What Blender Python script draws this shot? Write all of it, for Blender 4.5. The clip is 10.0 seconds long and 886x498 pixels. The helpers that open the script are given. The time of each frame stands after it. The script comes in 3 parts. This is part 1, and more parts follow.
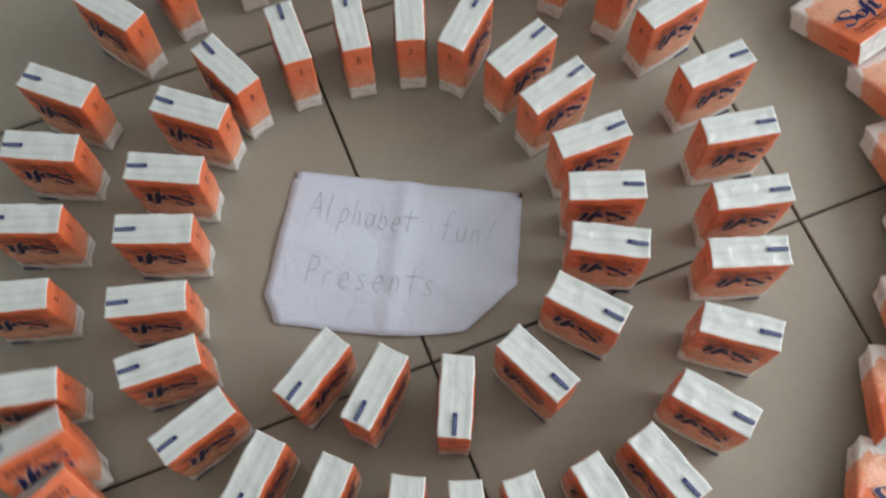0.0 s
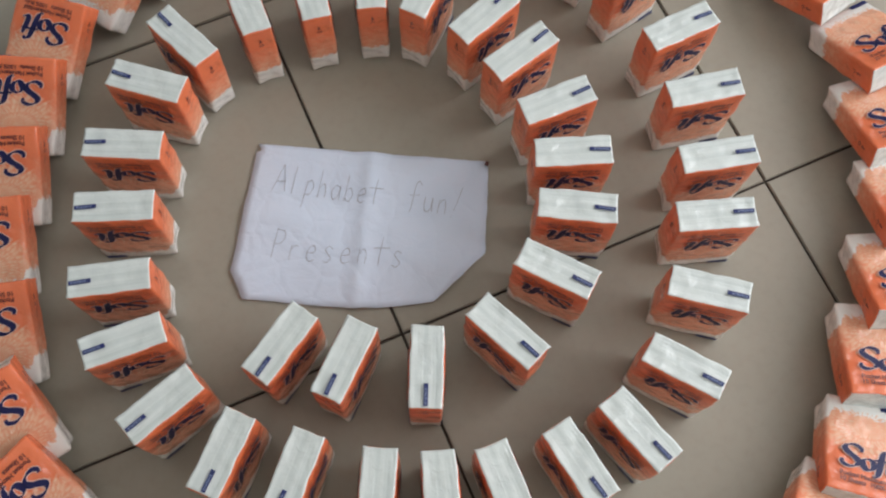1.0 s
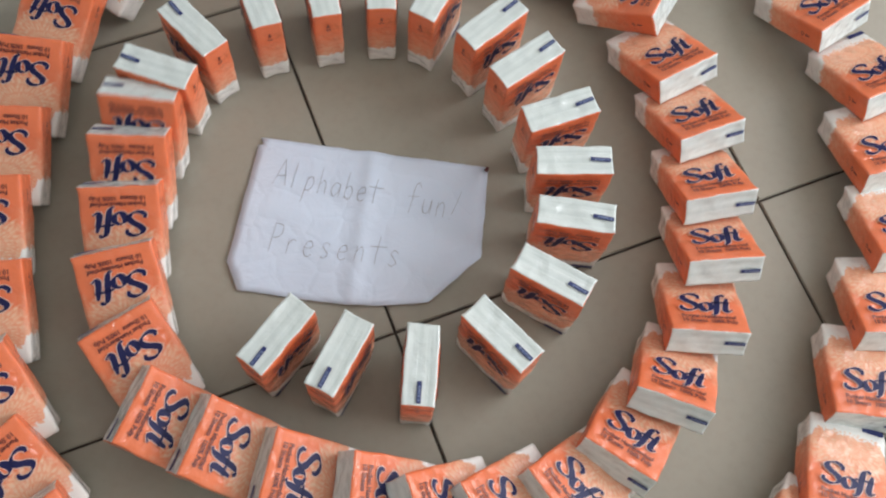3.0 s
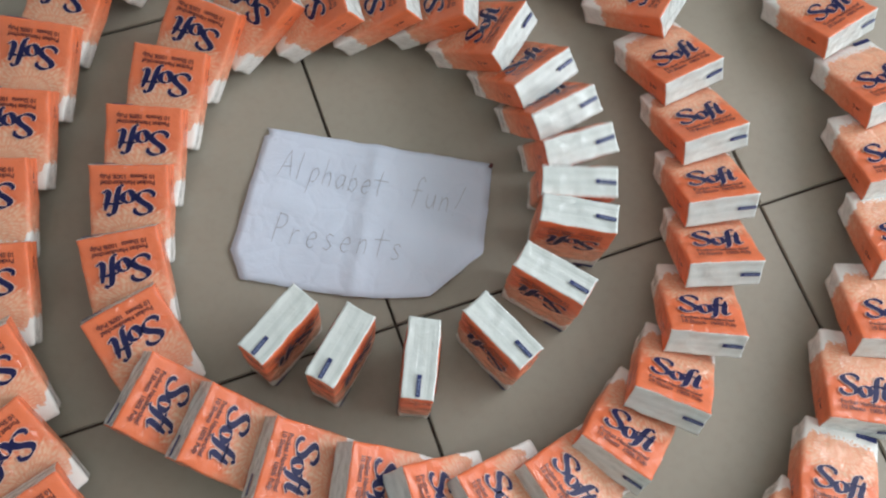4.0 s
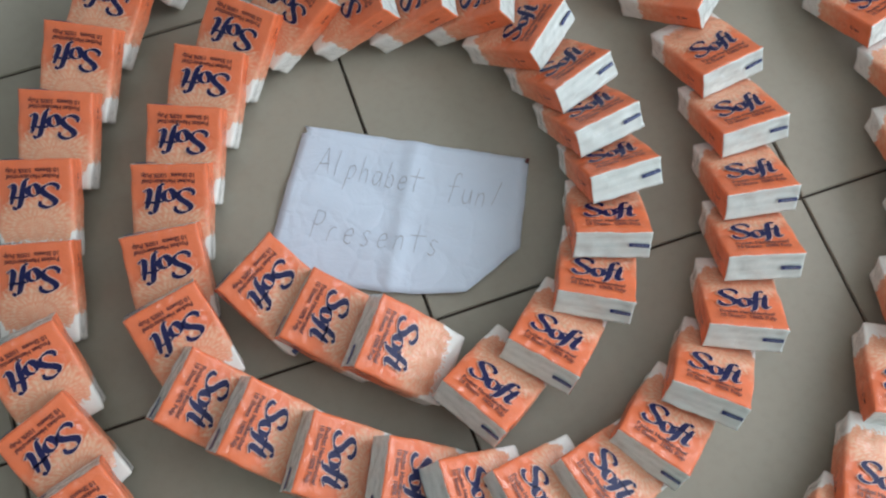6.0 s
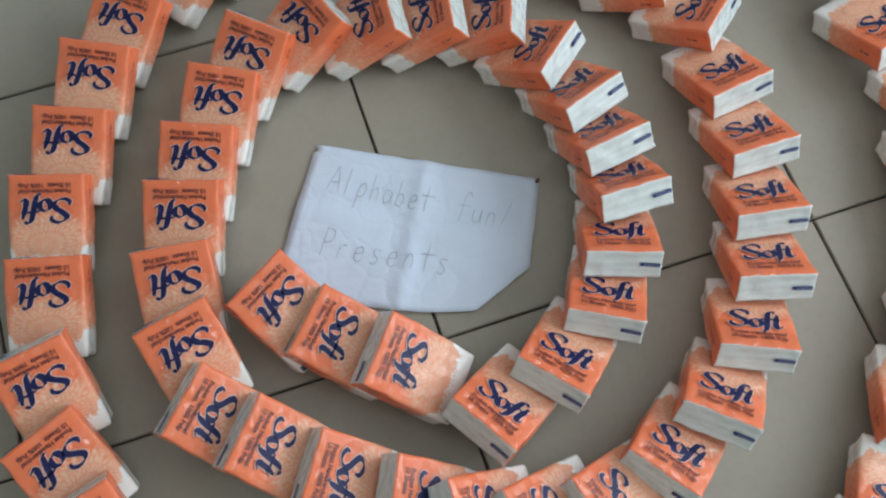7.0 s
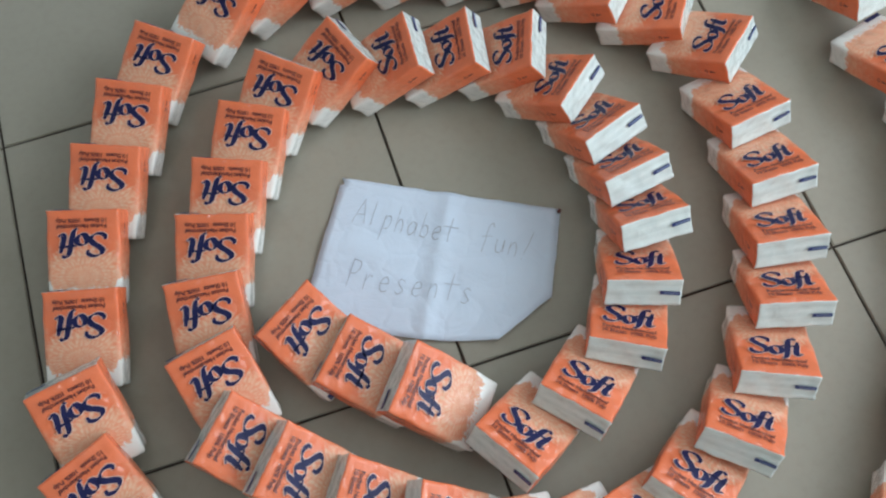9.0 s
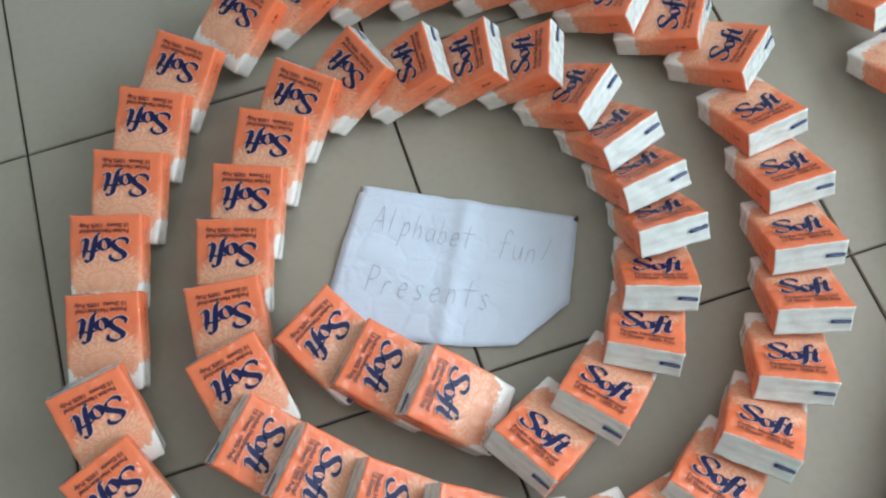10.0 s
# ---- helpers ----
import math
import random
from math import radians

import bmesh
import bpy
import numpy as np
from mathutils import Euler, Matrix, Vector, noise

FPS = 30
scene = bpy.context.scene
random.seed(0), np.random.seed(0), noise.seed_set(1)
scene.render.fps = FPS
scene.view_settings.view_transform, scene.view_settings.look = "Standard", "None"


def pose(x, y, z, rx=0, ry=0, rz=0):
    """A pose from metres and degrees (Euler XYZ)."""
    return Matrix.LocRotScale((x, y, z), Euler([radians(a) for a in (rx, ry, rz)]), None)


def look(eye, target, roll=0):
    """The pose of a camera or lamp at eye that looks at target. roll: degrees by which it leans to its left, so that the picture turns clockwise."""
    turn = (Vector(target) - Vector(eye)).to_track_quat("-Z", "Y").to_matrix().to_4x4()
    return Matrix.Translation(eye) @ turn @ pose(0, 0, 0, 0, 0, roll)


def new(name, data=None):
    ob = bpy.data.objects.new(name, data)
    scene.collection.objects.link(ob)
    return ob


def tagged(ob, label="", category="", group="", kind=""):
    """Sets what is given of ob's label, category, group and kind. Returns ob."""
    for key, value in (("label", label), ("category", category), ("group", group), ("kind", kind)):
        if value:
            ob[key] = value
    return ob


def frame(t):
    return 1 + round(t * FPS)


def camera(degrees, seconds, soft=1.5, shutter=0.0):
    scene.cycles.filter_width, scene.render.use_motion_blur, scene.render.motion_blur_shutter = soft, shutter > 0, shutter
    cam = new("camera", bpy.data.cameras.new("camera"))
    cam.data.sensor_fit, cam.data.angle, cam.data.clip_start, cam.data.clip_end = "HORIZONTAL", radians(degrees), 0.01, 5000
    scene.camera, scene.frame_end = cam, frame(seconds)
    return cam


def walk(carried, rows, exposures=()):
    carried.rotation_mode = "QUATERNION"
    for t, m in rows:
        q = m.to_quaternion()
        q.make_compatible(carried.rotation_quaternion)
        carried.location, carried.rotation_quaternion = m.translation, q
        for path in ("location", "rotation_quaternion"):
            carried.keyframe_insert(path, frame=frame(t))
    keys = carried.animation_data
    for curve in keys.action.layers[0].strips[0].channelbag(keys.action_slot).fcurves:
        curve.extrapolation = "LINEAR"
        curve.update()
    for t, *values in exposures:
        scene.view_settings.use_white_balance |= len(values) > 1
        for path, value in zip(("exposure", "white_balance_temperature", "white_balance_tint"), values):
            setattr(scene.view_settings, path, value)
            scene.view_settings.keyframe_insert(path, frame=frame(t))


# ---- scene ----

# ---- camera and its path ----
cam = camera(49.86, 10.0, soft=2.2, shutter=0.5)
walk(cam, [
    (0, pose(0.3715, -0.2464, 1.0024, 21.23, 0.37, -21.68)),
    (0.5, pose(0.3783, -0.2450, 0.9973, 19.08, 0.11, -22.58)),
    (1, pose(0.3757, -0.2464, 0.9952, 19.49, -0.75, -23.65)),
    (1.5, pose(0.3769, -0.2547, 0.9953, 19.07, -0.35, -23.51)),
    (2, pose(0.3759, -0.2521, 0.9888, 19.03, -0.94, -23.74)),
    (2.5, pose(0.3601, -0.2535, 0.9924, 20.37, -2.11, -22.75)),
    (4, pose(0.3411, -0.2498, 1.0043, 19.77, -3.91, -19.90)),
    (4.5, pose(0.3506, -0.2567, 1.0050, 19.77, -2.40, -19.61)),
    (5, pose(0.3533, -0.2576, 1.0073, 19.70, -2.45, -19.80)),
    (6.5, pose(0.3502, -0.2622, 1.0026, 20.22, -0.45, -18.92)),
    (7, pose(0.3435, -0.2704, 0.9991, 21.63, -0.85, -18.76)),
    (7.5, pose(0.3446, -0.2700, 1.0068, 21.95, -0.68, -18.76)),
    (8, pose(0.3422, -0.2698, 1.0048, 22.20, -0.48, -18.20)),
    (8.5, pose(0.3436, -0.2723, 1.0206, 23.39, 0.18, -18.54)),
    (9, pose(0.3492, -0.2799, 1.0214, 23.35, 1.05, -18.48)),
    (9.5, pose(0.3448, -0.2838, 1.0262, 24.03, 2.03, -18.85)),
    (10, pose(0.3374, -0.2951, 1.0211, 24.62, 1.65, -17.97)),
], exposures=[(0, -0.26, 6750, 13), (1, -0.21, 6750, 13), (1.5, -0.06, 6730, 13), (2.5, 0.01, 6700, 12), (4, -0.13, 6500, 10), (5, -0.13, 6350, 8), (6.5, -0.21, 6100, 5), (8, -0.21, 6050, 3), (8.5, -0.30, 6050, 3), (9, -0.12, 6050, 3), (9.5, 0.06, 6050, 3), (10, 0.06, 6050, 3)])

# ---- light: daylight through one window ----
world = bpy.data.worlds.new("sky")
scene.world = world
world.use_nodes = True
wn = world.node_tree
sky = wn.nodes.new("ShaderNodeTexSky")
sky.sky_type, sky.sun_disc = "NISHITA", False
sky.sun_elevation, sky.sun_rotation = radians(50), radians(200)
wn.links.new(sky.outputs[0], wn.nodes["Background"].inputs[0])
wn.nodes["Background"].inputs[1].default_value = 0.12

ROOM = (-1.80, 2.70, -2.25, 2.25, 2.60)          # x0, x1, y0, y1, height
WIN = (-1.95, 0.80, 0.65, 2.25)                    # window opening: y0, y1, z0, z1
WIN2 = (-1.60, 0.30, 0.95, 2.25)                   # a second opening in the north wall: x0, x1, z0, z1
lamp_data = bpy.data.lights.new("window_light", "AREA")
lamp_data.shape, lamp_data.size, lamp_data.size_y = "RECTANGLE", WIN[1] - WIN[0] - 0.1, WIN[3] - WIN[2] - 0.1
lamp_data.energy, lamp_data.color = 90, (0.93, 0.97, 1.0)
lamp = new("window_light", lamp_data)
lamp.matrix_world = look((ROOM[1] - 0.03, (WIN[0] + WIN[1]) / 2, (WIN[2] + WIN[3]) / 2), (0, (WIN[0] + WIN[1]) / 2, (WIN[2] + WIN[3]) / 2))

# ---- materials ----


def material(name, rough=0.5, spec=0.5):
    m = bpy.data.materials.new(name)
    m.use_nodes = True
    b = m.node_tree.nodes["Principled BSDF"]
    b.inputs["Roughness"].default_value = rough
    b.inputs["Specular IOR Level"].default_value = spec
    return m, m.node_tree, b


def node(nt, kind, **values):
    n = nt.nodes.new(kind)
    for key, value in values.items():
        n.inputs[key.replace("_", " ")].default_value = value
    return n


def math_node(nt, op, a, b=0.0, clamp=False):
    n = nt.nodes.new("ShaderNodeMath")
    n.operation, n.use_clamp = op, clamp
    for socket, value in zip(n.inputs, (a, b)):
        if isinstance(value, (int, float)):
            socket.default_value = value
        else:
            nt.links.new(value, socket)
    return n.outputs[0]


def mix(nt, fac, a, b):
    n = nt.nodes.new("ShaderNodeMix")
    n.data_type = "RGBA"
    for socket, value in ((n.inputs[0], fac), (n.inputs[6], a), (n.inputs[7], b)):
        if isinstance(value, (int, float)):
            socket.default_value = value
        elif isinstance(value, tuple):
            socket.default_value = (*value, 1)
        else:
            nt.links.new(value, socket)
    return n.outputs[2]


def ramp(nt, value, lo, hi):
    n = nt.nodes.new("ShaderNodeMapRange")
    n.inputs[1].default_value, n.inputs[2].default_value = lo, hi
    nt.links.new(value, n.inputs[0])
    return n.outputs[0]


def noise_node(nt, coord, scale, detail=3.0, rough=0.55, distortion=0.0):
    n = node(nt, "ShaderNodeTexNoise", Scale=scale, Detail=detail, Roughness=rough, Distortion=distortion)
    nt.links.new(coord, n.inputs["Vector"])
    return n.outputs["Fac"]


def bump(nt, b, height, strength, distance):
    n = node(nt, "ShaderNodeBump", Strength=strength, Distance=distance)
    nt.links.new(height, n.inputs["Height"])
    nt.links.new(n.outputs[0], b.inputs["Normal"])


def object_coord(nt):
    return nt.nodes.new("ShaderNodeTexCoord").outputs["Object"]


def world_coord(nt):
    return nt.nodes.new("ShaderNodeNewGeometry").outputs["Position"]


def tile_material():
    m, nt, b = material("tile_glaze", 0.3, 0.45)
    p = world_coord(nt)
    big, fine = noise_node(nt, p, 2.3, 4), noise_node(nt, p, 90, 4, 0.6)
    rnd = nt.nodes.new("ShaderNodeObjectInfo").outputs["Random"]
    tone = math_node(nt, "ADD", math_node(nt, "MULTIPLY", big, 0.55), math_node(nt, "MULTIPLY", rnd, 0.25))
    c = mix(nt, tone, (0.292, 0.269, 0.222), (0.366, 0.341, 0.284))
    c = mix(nt, math_node(nt, "MULTIPLY", ramp(nt, fine, 0.45, 0.75), 0.18), c, (0.22, 0.19, 0.15))
    nt.links.new(c, b.inputs["Base Color"])
    smear = noise_node(nt, p, 6, 5, 0.65)
    nt.links.new(math_node(nt, "ADD", math_node(nt, "MULTIPLY", smear, 0.2), 0.24), b.inputs["Roughness"])
    bump(nt, b, noise_node(nt, p, 14, 3), 0.06, 0.002)
    return m


def plain_material(name, colour, rough, spec=0.4, scale=30.0, vary=0.12, relief=0.1):
    m, nt, b = material(name, rough, spec)
    p = object_coord(nt)
    n = noise_node(nt, p, scale, 4)
    n2 = noise_node(nt, p, scale * 0.12, 3)
    dark = tuple(v * (1 - vary * 2) for v in colour)
    c = mix(nt, math_node(nt, "ADD", math_node(nt, "MULTIPLY", n, 0.5), math_node(nt, "MULTIPLY", n2, 0.5)), dark, tuple(min(0.9, v * (1 + vary)) for v in colour))
    nt.links.new(c, b.inputs["Base Color"])
    bump(nt, b, n, relief, 0.002)
    return m


W, H, T = 0.080, 0.107, 0.033                     # a packet's width, height, thickness


def wrapper_material():
    """Orange printed film: solid at the top, a pale leaf pattern below, a ragged clear band at the base."""
    m, nt, b = material("printed_wrapper", 0.5, 0.35)
    p = object_coord(nt)
    sep = nt.nodes.new("ShaderNodeSeparateXYZ")
    nt.links.new(p, sep.inputs[0])
    x, z = sep.outputs[0], math_node(nt, "DIVIDE", sep.outputs[2], H)
    side = ramp(nt, math_node(nt, "ABSOLUTE", x), W / 2 - 0.007, W / 2 - 0.002)
    # a printed flower: rows of petals round a centre on the lower half
    warp = node(nt, "ShaderNodeTexNoise", Scale=48.0, Detail=3.0)
    nt.links.new(p, warp.inputs["Vector"])
    add = nt.nodes.new("ShaderNodeVectorMath")
    add.operation = "MULTIPLY_ADD"
    add.inputs[1].default_value = (0.013, 0.013, 0.013)
    nt.links.new(warp.outputs["Color"], add.inputs[0])
    nt.links.new(p, add.inputs[2])
    bent = nt.nodes.new("ShaderNodeSeparateXYZ")
    nt.links.new(add.outputs[0], bent.inputs[0])
    fx = math_node(nt, "MULTIPLY", math_node(nt, "ADD", bent.outputs[0], -0.0065), 0.72)
    fz = math_node(nt, "ADD", bent.outputs[2], -0.0065 - 0.30 * H)
    radius = math_node(nt, "SQRT", math_node(nt, "ADD", math_node(nt, "MULTIPLY", fx, fx), math_node(nt, "MULTIPLY", fz, fz)))
    turn = math_node(nt, "ARCTAN2", fz, fx)

    def petals(row, count, soft):
        k = math_node(nt, "DIVIDE", radius, row)
        ring = math_node(nt, "FLOOR", k)
        along = math_node(nt, "SUBTRACT", k, ring)
        u = math_node(nt, "FRACT", math_node(nt, "ADD", math_node(nt, "MULTIPLY", turn, count / (2 * math.pi)), math_node(nt, "MULTIPLY", ring, 0.37)))
        across = math_node(nt, "ABSOLUTE", math_node(nt, "SUBTRACT", u, 0.5))
        width = math_node(nt, "SUBTRACT", 0.46, math_node(nt, "MULTIPLY", math_node(nt, "POWER", along, 3.0), 0.40))
        return ramp(nt, math_node(nt, "SUBTRACT", width, across), 0.0, soft)

    strokes = math_node(nt, "ADD", math_node(nt, "MULTIPLY", petals(0.0078, 38.0, 0.30), 0.55), math_node(nt, "MULTIPLY", petals(0.0049, 25.0, 0.36), 0.45))
    blur = ramp(nt, noise_node(nt, p, 170, 3, 0.6, 0.8), 0.3, 0.75)
    strokes = math_node(nt, "ADD", math_node(nt, "MULTIPLY", strokes, math_node(nt, "SUBTRACT", 1.0, side)), math_node(nt, "MULTIPLY", blur, side))
    spikes = math_node(nt, "MULTIPLY", strokes, 0.006)
    zone = ramp(nt, math_node(nt, "SUBTRACT", radius, spikes), 0.0345, 0.0275)
    low = ramp(nt, math_node(nt, "SUBTRACT", z, math_node(nt, "MULTIPLY", blur, 0.10)), 0.66, 0.24)
    zone = math_node(nt, "ADD", math_node(nt, "MULTIPLY", zone, math_node(nt, "SUBTRACT", 1.0, side)), math_node(nt, "MULTIPLY", low, side))
    leaf = math_node(nt, "MULTIPLY", zone, math_node(nt, "ADD", math_node(nt, "MULTIPLY", math_node(nt, "ADD", math_node(nt, "MULTIPLY", strokes, 0.75), math_node(nt, "MULTIPLY", blur, 0.25)), 0.58), 0.30), True)
    leaf = math_node(nt, "MULTIPLY", leaf, math_node(nt, "SUBTRACT", 1.0, math_node(nt, "MULTIPLY", side, 0.12)))
    warm = noise_node(nt, p, 25, 3)
    orange = mix(nt, warm, (0.72, 0.145, 0.050), (0.79, 0.190, 0.075))
    c = mix(nt, leaf, orange, (0.78, 0.545, 0.375))
    edge = math_node(nt, "ADD", math_node(nt, "MULTIPLY", side, 0.11), 0.16)
    ragged = math_node(nt, "ADD", z, math_node(nt, "MULTIPLY", math_node(nt, "SUBTRACT", strokes, 0.5), 0.07))
    ragged = math_node(nt, "ADD", ragged, math_node(nt, "MULTIPLY", math_node(nt, "SUBTRACT", noise_node(nt, p, 110, 3, 0.7), 0.5), 0.10))
    clear = ramp(nt, math_node(nt, "SUBTRACT", ragged, edge), 0.012, -0.012)
    c = mix(nt, clear, c, (0.80, 0.79, 0.76))
    nt.links.new(c, b.inputs["Base Color"])
    wrinkle = math_node(nt, "ADD", noise_node(nt, p, 55, 3, 0.6, 0.6), math_node(nt, "MULTIPLY", noise_node(nt, p, 240, 2), 0.25))
    film = nt.nodes.new("ShaderNodeTexVoronoi")
    film.feature = "SMOOTH_F1"
    film.inputs["Scale"].default_value = 75.0
    nt.links.new(add.outputs[0], film.inputs["Vector"])
    bump(nt, b, wrinkle, 0.25, 0.0022)
    crinkle = node(nt, "ShaderNodeBump", Strength=1.0, Distance=0.006)
    nt.links.new(math_node(nt, "ADD", film.outputs["Distance"], math_node(nt, "MULTIPLY", wrinkle, 0.8)), crinkle.inputs["Height"])
    nt.links.new(crinkle.outputs[0], b.inputs["Coat Normal"])
    nt.links.new(math_node(nt, "MULTIPLY", ramp(nt, noise_node(nt, p, 30, 2), 0.25, 0.6), 1.0), b.inputs["Coat Weight"])
    b.inputs["Coat Roughness"].default_value = 0.06
    b.inputs["Coat IOR"].default_value = 1.58
    return m


def end_material():
    """White folded tissue under clear film: lines of the folds along the width, their shade put into the colour."""
    m, nt, b = material("tissue_end", 0.34, 0.5)
    p = object_coord(nt)
    stretch = nt.nodes.new("ShaderNodeMapping")
    stretch.inputs["Scale"].default_value = (7.0, 150.0, 45.0)
    nt.links.new(p, stretch.inputs[0])
    folds = noise_node(nt, stretch.outputs[0], 1.0, 3, 0.6)
    # shade between the folds, painted as a greyer white
    c = mix(nt, ramp(nt, folds, 0.35, 0.62), (0.56, 0.615, 0.60), (0.68, 0.725, 0.71))
    # greyer blotches paint in the shading of the film's wrinkles
    wrinkle_shade = noise_node(nt, p, 42, 3, 0.65, 0.8)
    c = mix(nt, math_node(nt, "MULTIPLY", ramp(nt, wrinkle_shade, 0.48, 0.66), 0.35), c, (0.56, 0.62, 0.62))
    nt.links.new(c, b.inputs["Base Color"])
    h = math_node(nt, "ADD", folds, math_node(nt, "MULTIPLY", noise_node(nt, p, 85, 3, 0.6, 1.0), 0.9))
    bump(nt, b, h, 0.26, 0.0024)
    film = node(nt, "ShaderNodeTexVoronoi", Scale=95.0)
    film.feature = "SMOOTH_F1"
    nt.links.new(p, film.inputs["Vector"])
    crinkle = node(nt, "ShaderNodeBump", Strength=1.0, Distance=0.005)
    nt.links.new(math_node(nt, "ADD", film.outputs["Distance"], noise_node(nt, p, 60, 3, 0.6, 0.8)), crinkle.inputs["Height"])
    nt.links.new(crinkle.outputs[0], b.inputs["Coat Normal"])
    b.inputs["Coat Weight"].default_value = 0.9
    b.inputs["Coat Roughness"].default_value = 0.10
    return m


def paper_material():
    m, nt, b = material("notepaper", 0.75, 0.2)
    p = object_coord(nt)
    blotch, grain = noise_node(nt, p, 9, 4), noise_node(nt, p, 500, 2)
    c = mix(nt, blotch, (0.580, 0.665, 0.800), (0.680, 0.755, 0.885))
    c = mix(nt, math_node(nt, "MULTIPLY", grain, 0.12), c, (0.55, 0.57, 0.62))
    nt.links.new(c, b.inputs["Base Color"])
    crease = node(nt, "ShaderNodeTexVoronoi", Scale=26.0, Randomness=1.0)
    crease.feature = "DISTANCE_TO_EDGE"
    warped = nt.nodes.new("ShaderNodeVectorMath")
    warped.operation = "MULTIPLY_ADD"
    warped.inputs[1].default_value = (0.05, 0.05, 0.05)
    wob = node(nt, "ShaderNodeTexNoise", Scale=11.0, Detail=3.0)
    nt.links.new(p, wob.inputs["Vector"])
    nt.links.new(wob.outputs["Color"], warped.inputs[0])
    nt.links.new(p, warped.inputs[2])
    nt.links.new(warped.outputs[0], crease.inputs["Vector"])
    folds = math_node(nt, "MULTIPLY", ramp(nt, crease.outputs["Distance"], 0.0, 0.12), 0.22)
    bump(nt, b, math_node(nt, "ADD", folds, noise_node(nt, p, 24, 4, 0.6, 0.8)), 0.36, 0.004)
    return m


TILE = tile_material()
GROUT = plain_material("dark_grout", (0.066, 0.054, 0.045), 0.9, 0.2, 120, 0.2, 0.4)
PAINT = plain_material("wall_paint", (0.74, 0.73, 0.70), 0.8, 0.25, 18, 0.04, 0.15)
CEILING = plain_material("ceiling_paint", (0.82, 0.82, 0.80), 0.85, 0.2, 18, 0.03, 0.12)
FRAME = plain_material("window_paint", (0.70, 0.70, 0.69), 0.45, 0.4, 40, 0.05, 0.05)
WRAP, END, PAPER = wrapper_material(), end_material(), paper_material()
INK = plain_material("navy_ink", (0.010, 0.011, 0.072), 0.45, 0.3, 90, 0.15, 0.05)
HALO = plain_material("pale_ink", (0.76, 0.50, 0.42), 0.35, 0.45, 90, 0.08, 0.05)
BROWN = plain_material("brown_ink", (0.11, 0.028, 0.030), 0.4, 0.4, 90, 0.15, 0.05)
TAB = plain_material("blue_tab", (0.018, 0.030, 0.140), 0.35, 0.5, 90, 0.2, 0.1)
TAB_PRINT = plain_material("pale_blue_print", (0.22, 0.27, 0.42), 0.4, 0.4, 200, 0.2, 0.1)
PENCIL = plain_material("pencil_lead", (0.40, 0.42, 0.48), 0.6, 0.4, 300, 0.3, 0.1)

# ---- mesh helpers ----


def finish(name, bm, mats, smooth=False):
    me = bpy.data.meshes.new(name)
    bmesh.ops.recalc_face_normals(bm, faces=bm.faces)
    bm.to_mesh(me)
    bm.free()
    for m in mats:
        me.materials.append(m)
    if smooth:
        me.polygons.foreach_set("use_smooth", [True] * len(me.polygons))
    return me


def box(bm, x0, x1, y0, y1, z0, z1):
    r = bmesh.ops.create_cube(bm, size=1.0)
    for v in r["verts"]:
        v.co = Vector(((x0 + x1) / 2 + v.co.x * (x1 - x0), (y0 + y1) / 2 + v.co.y * (y1 - y0), (z0 + z1) / 2 + v.co.z * (z1 - z0)))


def part(name, data, parent, m=None, label=""):
    ob = new(name, data)
    ob.parent = parent
    if m is not None:
        ob.matrix_basis = m
    return tagged(ob, label)


def smooth_line(points, steps=6):
    """A Catmull-Rom line through the points."""
    pts = [Vector(p) for p in points]
    if len(pts) < 3:
        return pts
    pts = [pts[0] * 2 - pts[1]] + pts + [pts[-1] * 2 - pts[-2]]
    out = []
    for a, b, c, d in zip(pts, pts[1:], pts[2:], pts[3:]):
        for i in range(steps):
            t = i / steps
            out.append(0.5 * (2 * b + (c - a) * t + (2 * a - 5 * b + 4 * c - d) * t * t + (3 * b - a - 3 * c + d) * t ** 3))
    return out + [pts[-2]]


def stroke(bm, points, nib, least, z=0.0, depth=0.0002):
    """A flat pen stroke along a line: a slanted nib gives it thick and thin parts."""
    n = len(points)
    rows = []
    for i, p in enumerate(points):
        d = points[min(i + 1, n - 1)] - points[max(i - 1, 0)]
        d = d.normalized() if d.length else Vector((1, 0))
        side = Vector((-d.y, d.x))
        taper = 0.35 + 0.65 * min(1.0, 4 * i / n, 4 * (n - 1 - i) / n)
        off = side * (least + abs(side.dot(nib)) * taper)
        rows.append([bm.verts.new((p.x + off.x, p.y + off.y, z + depth)), bm.verts.new((p.x - off.x, p.y - off.y, z + depth))])
    for a, b in zip(rows, rows[1:]):
        bm.faces.new((a[0], a[1], b[1], b[0]))


# ---- the room ----


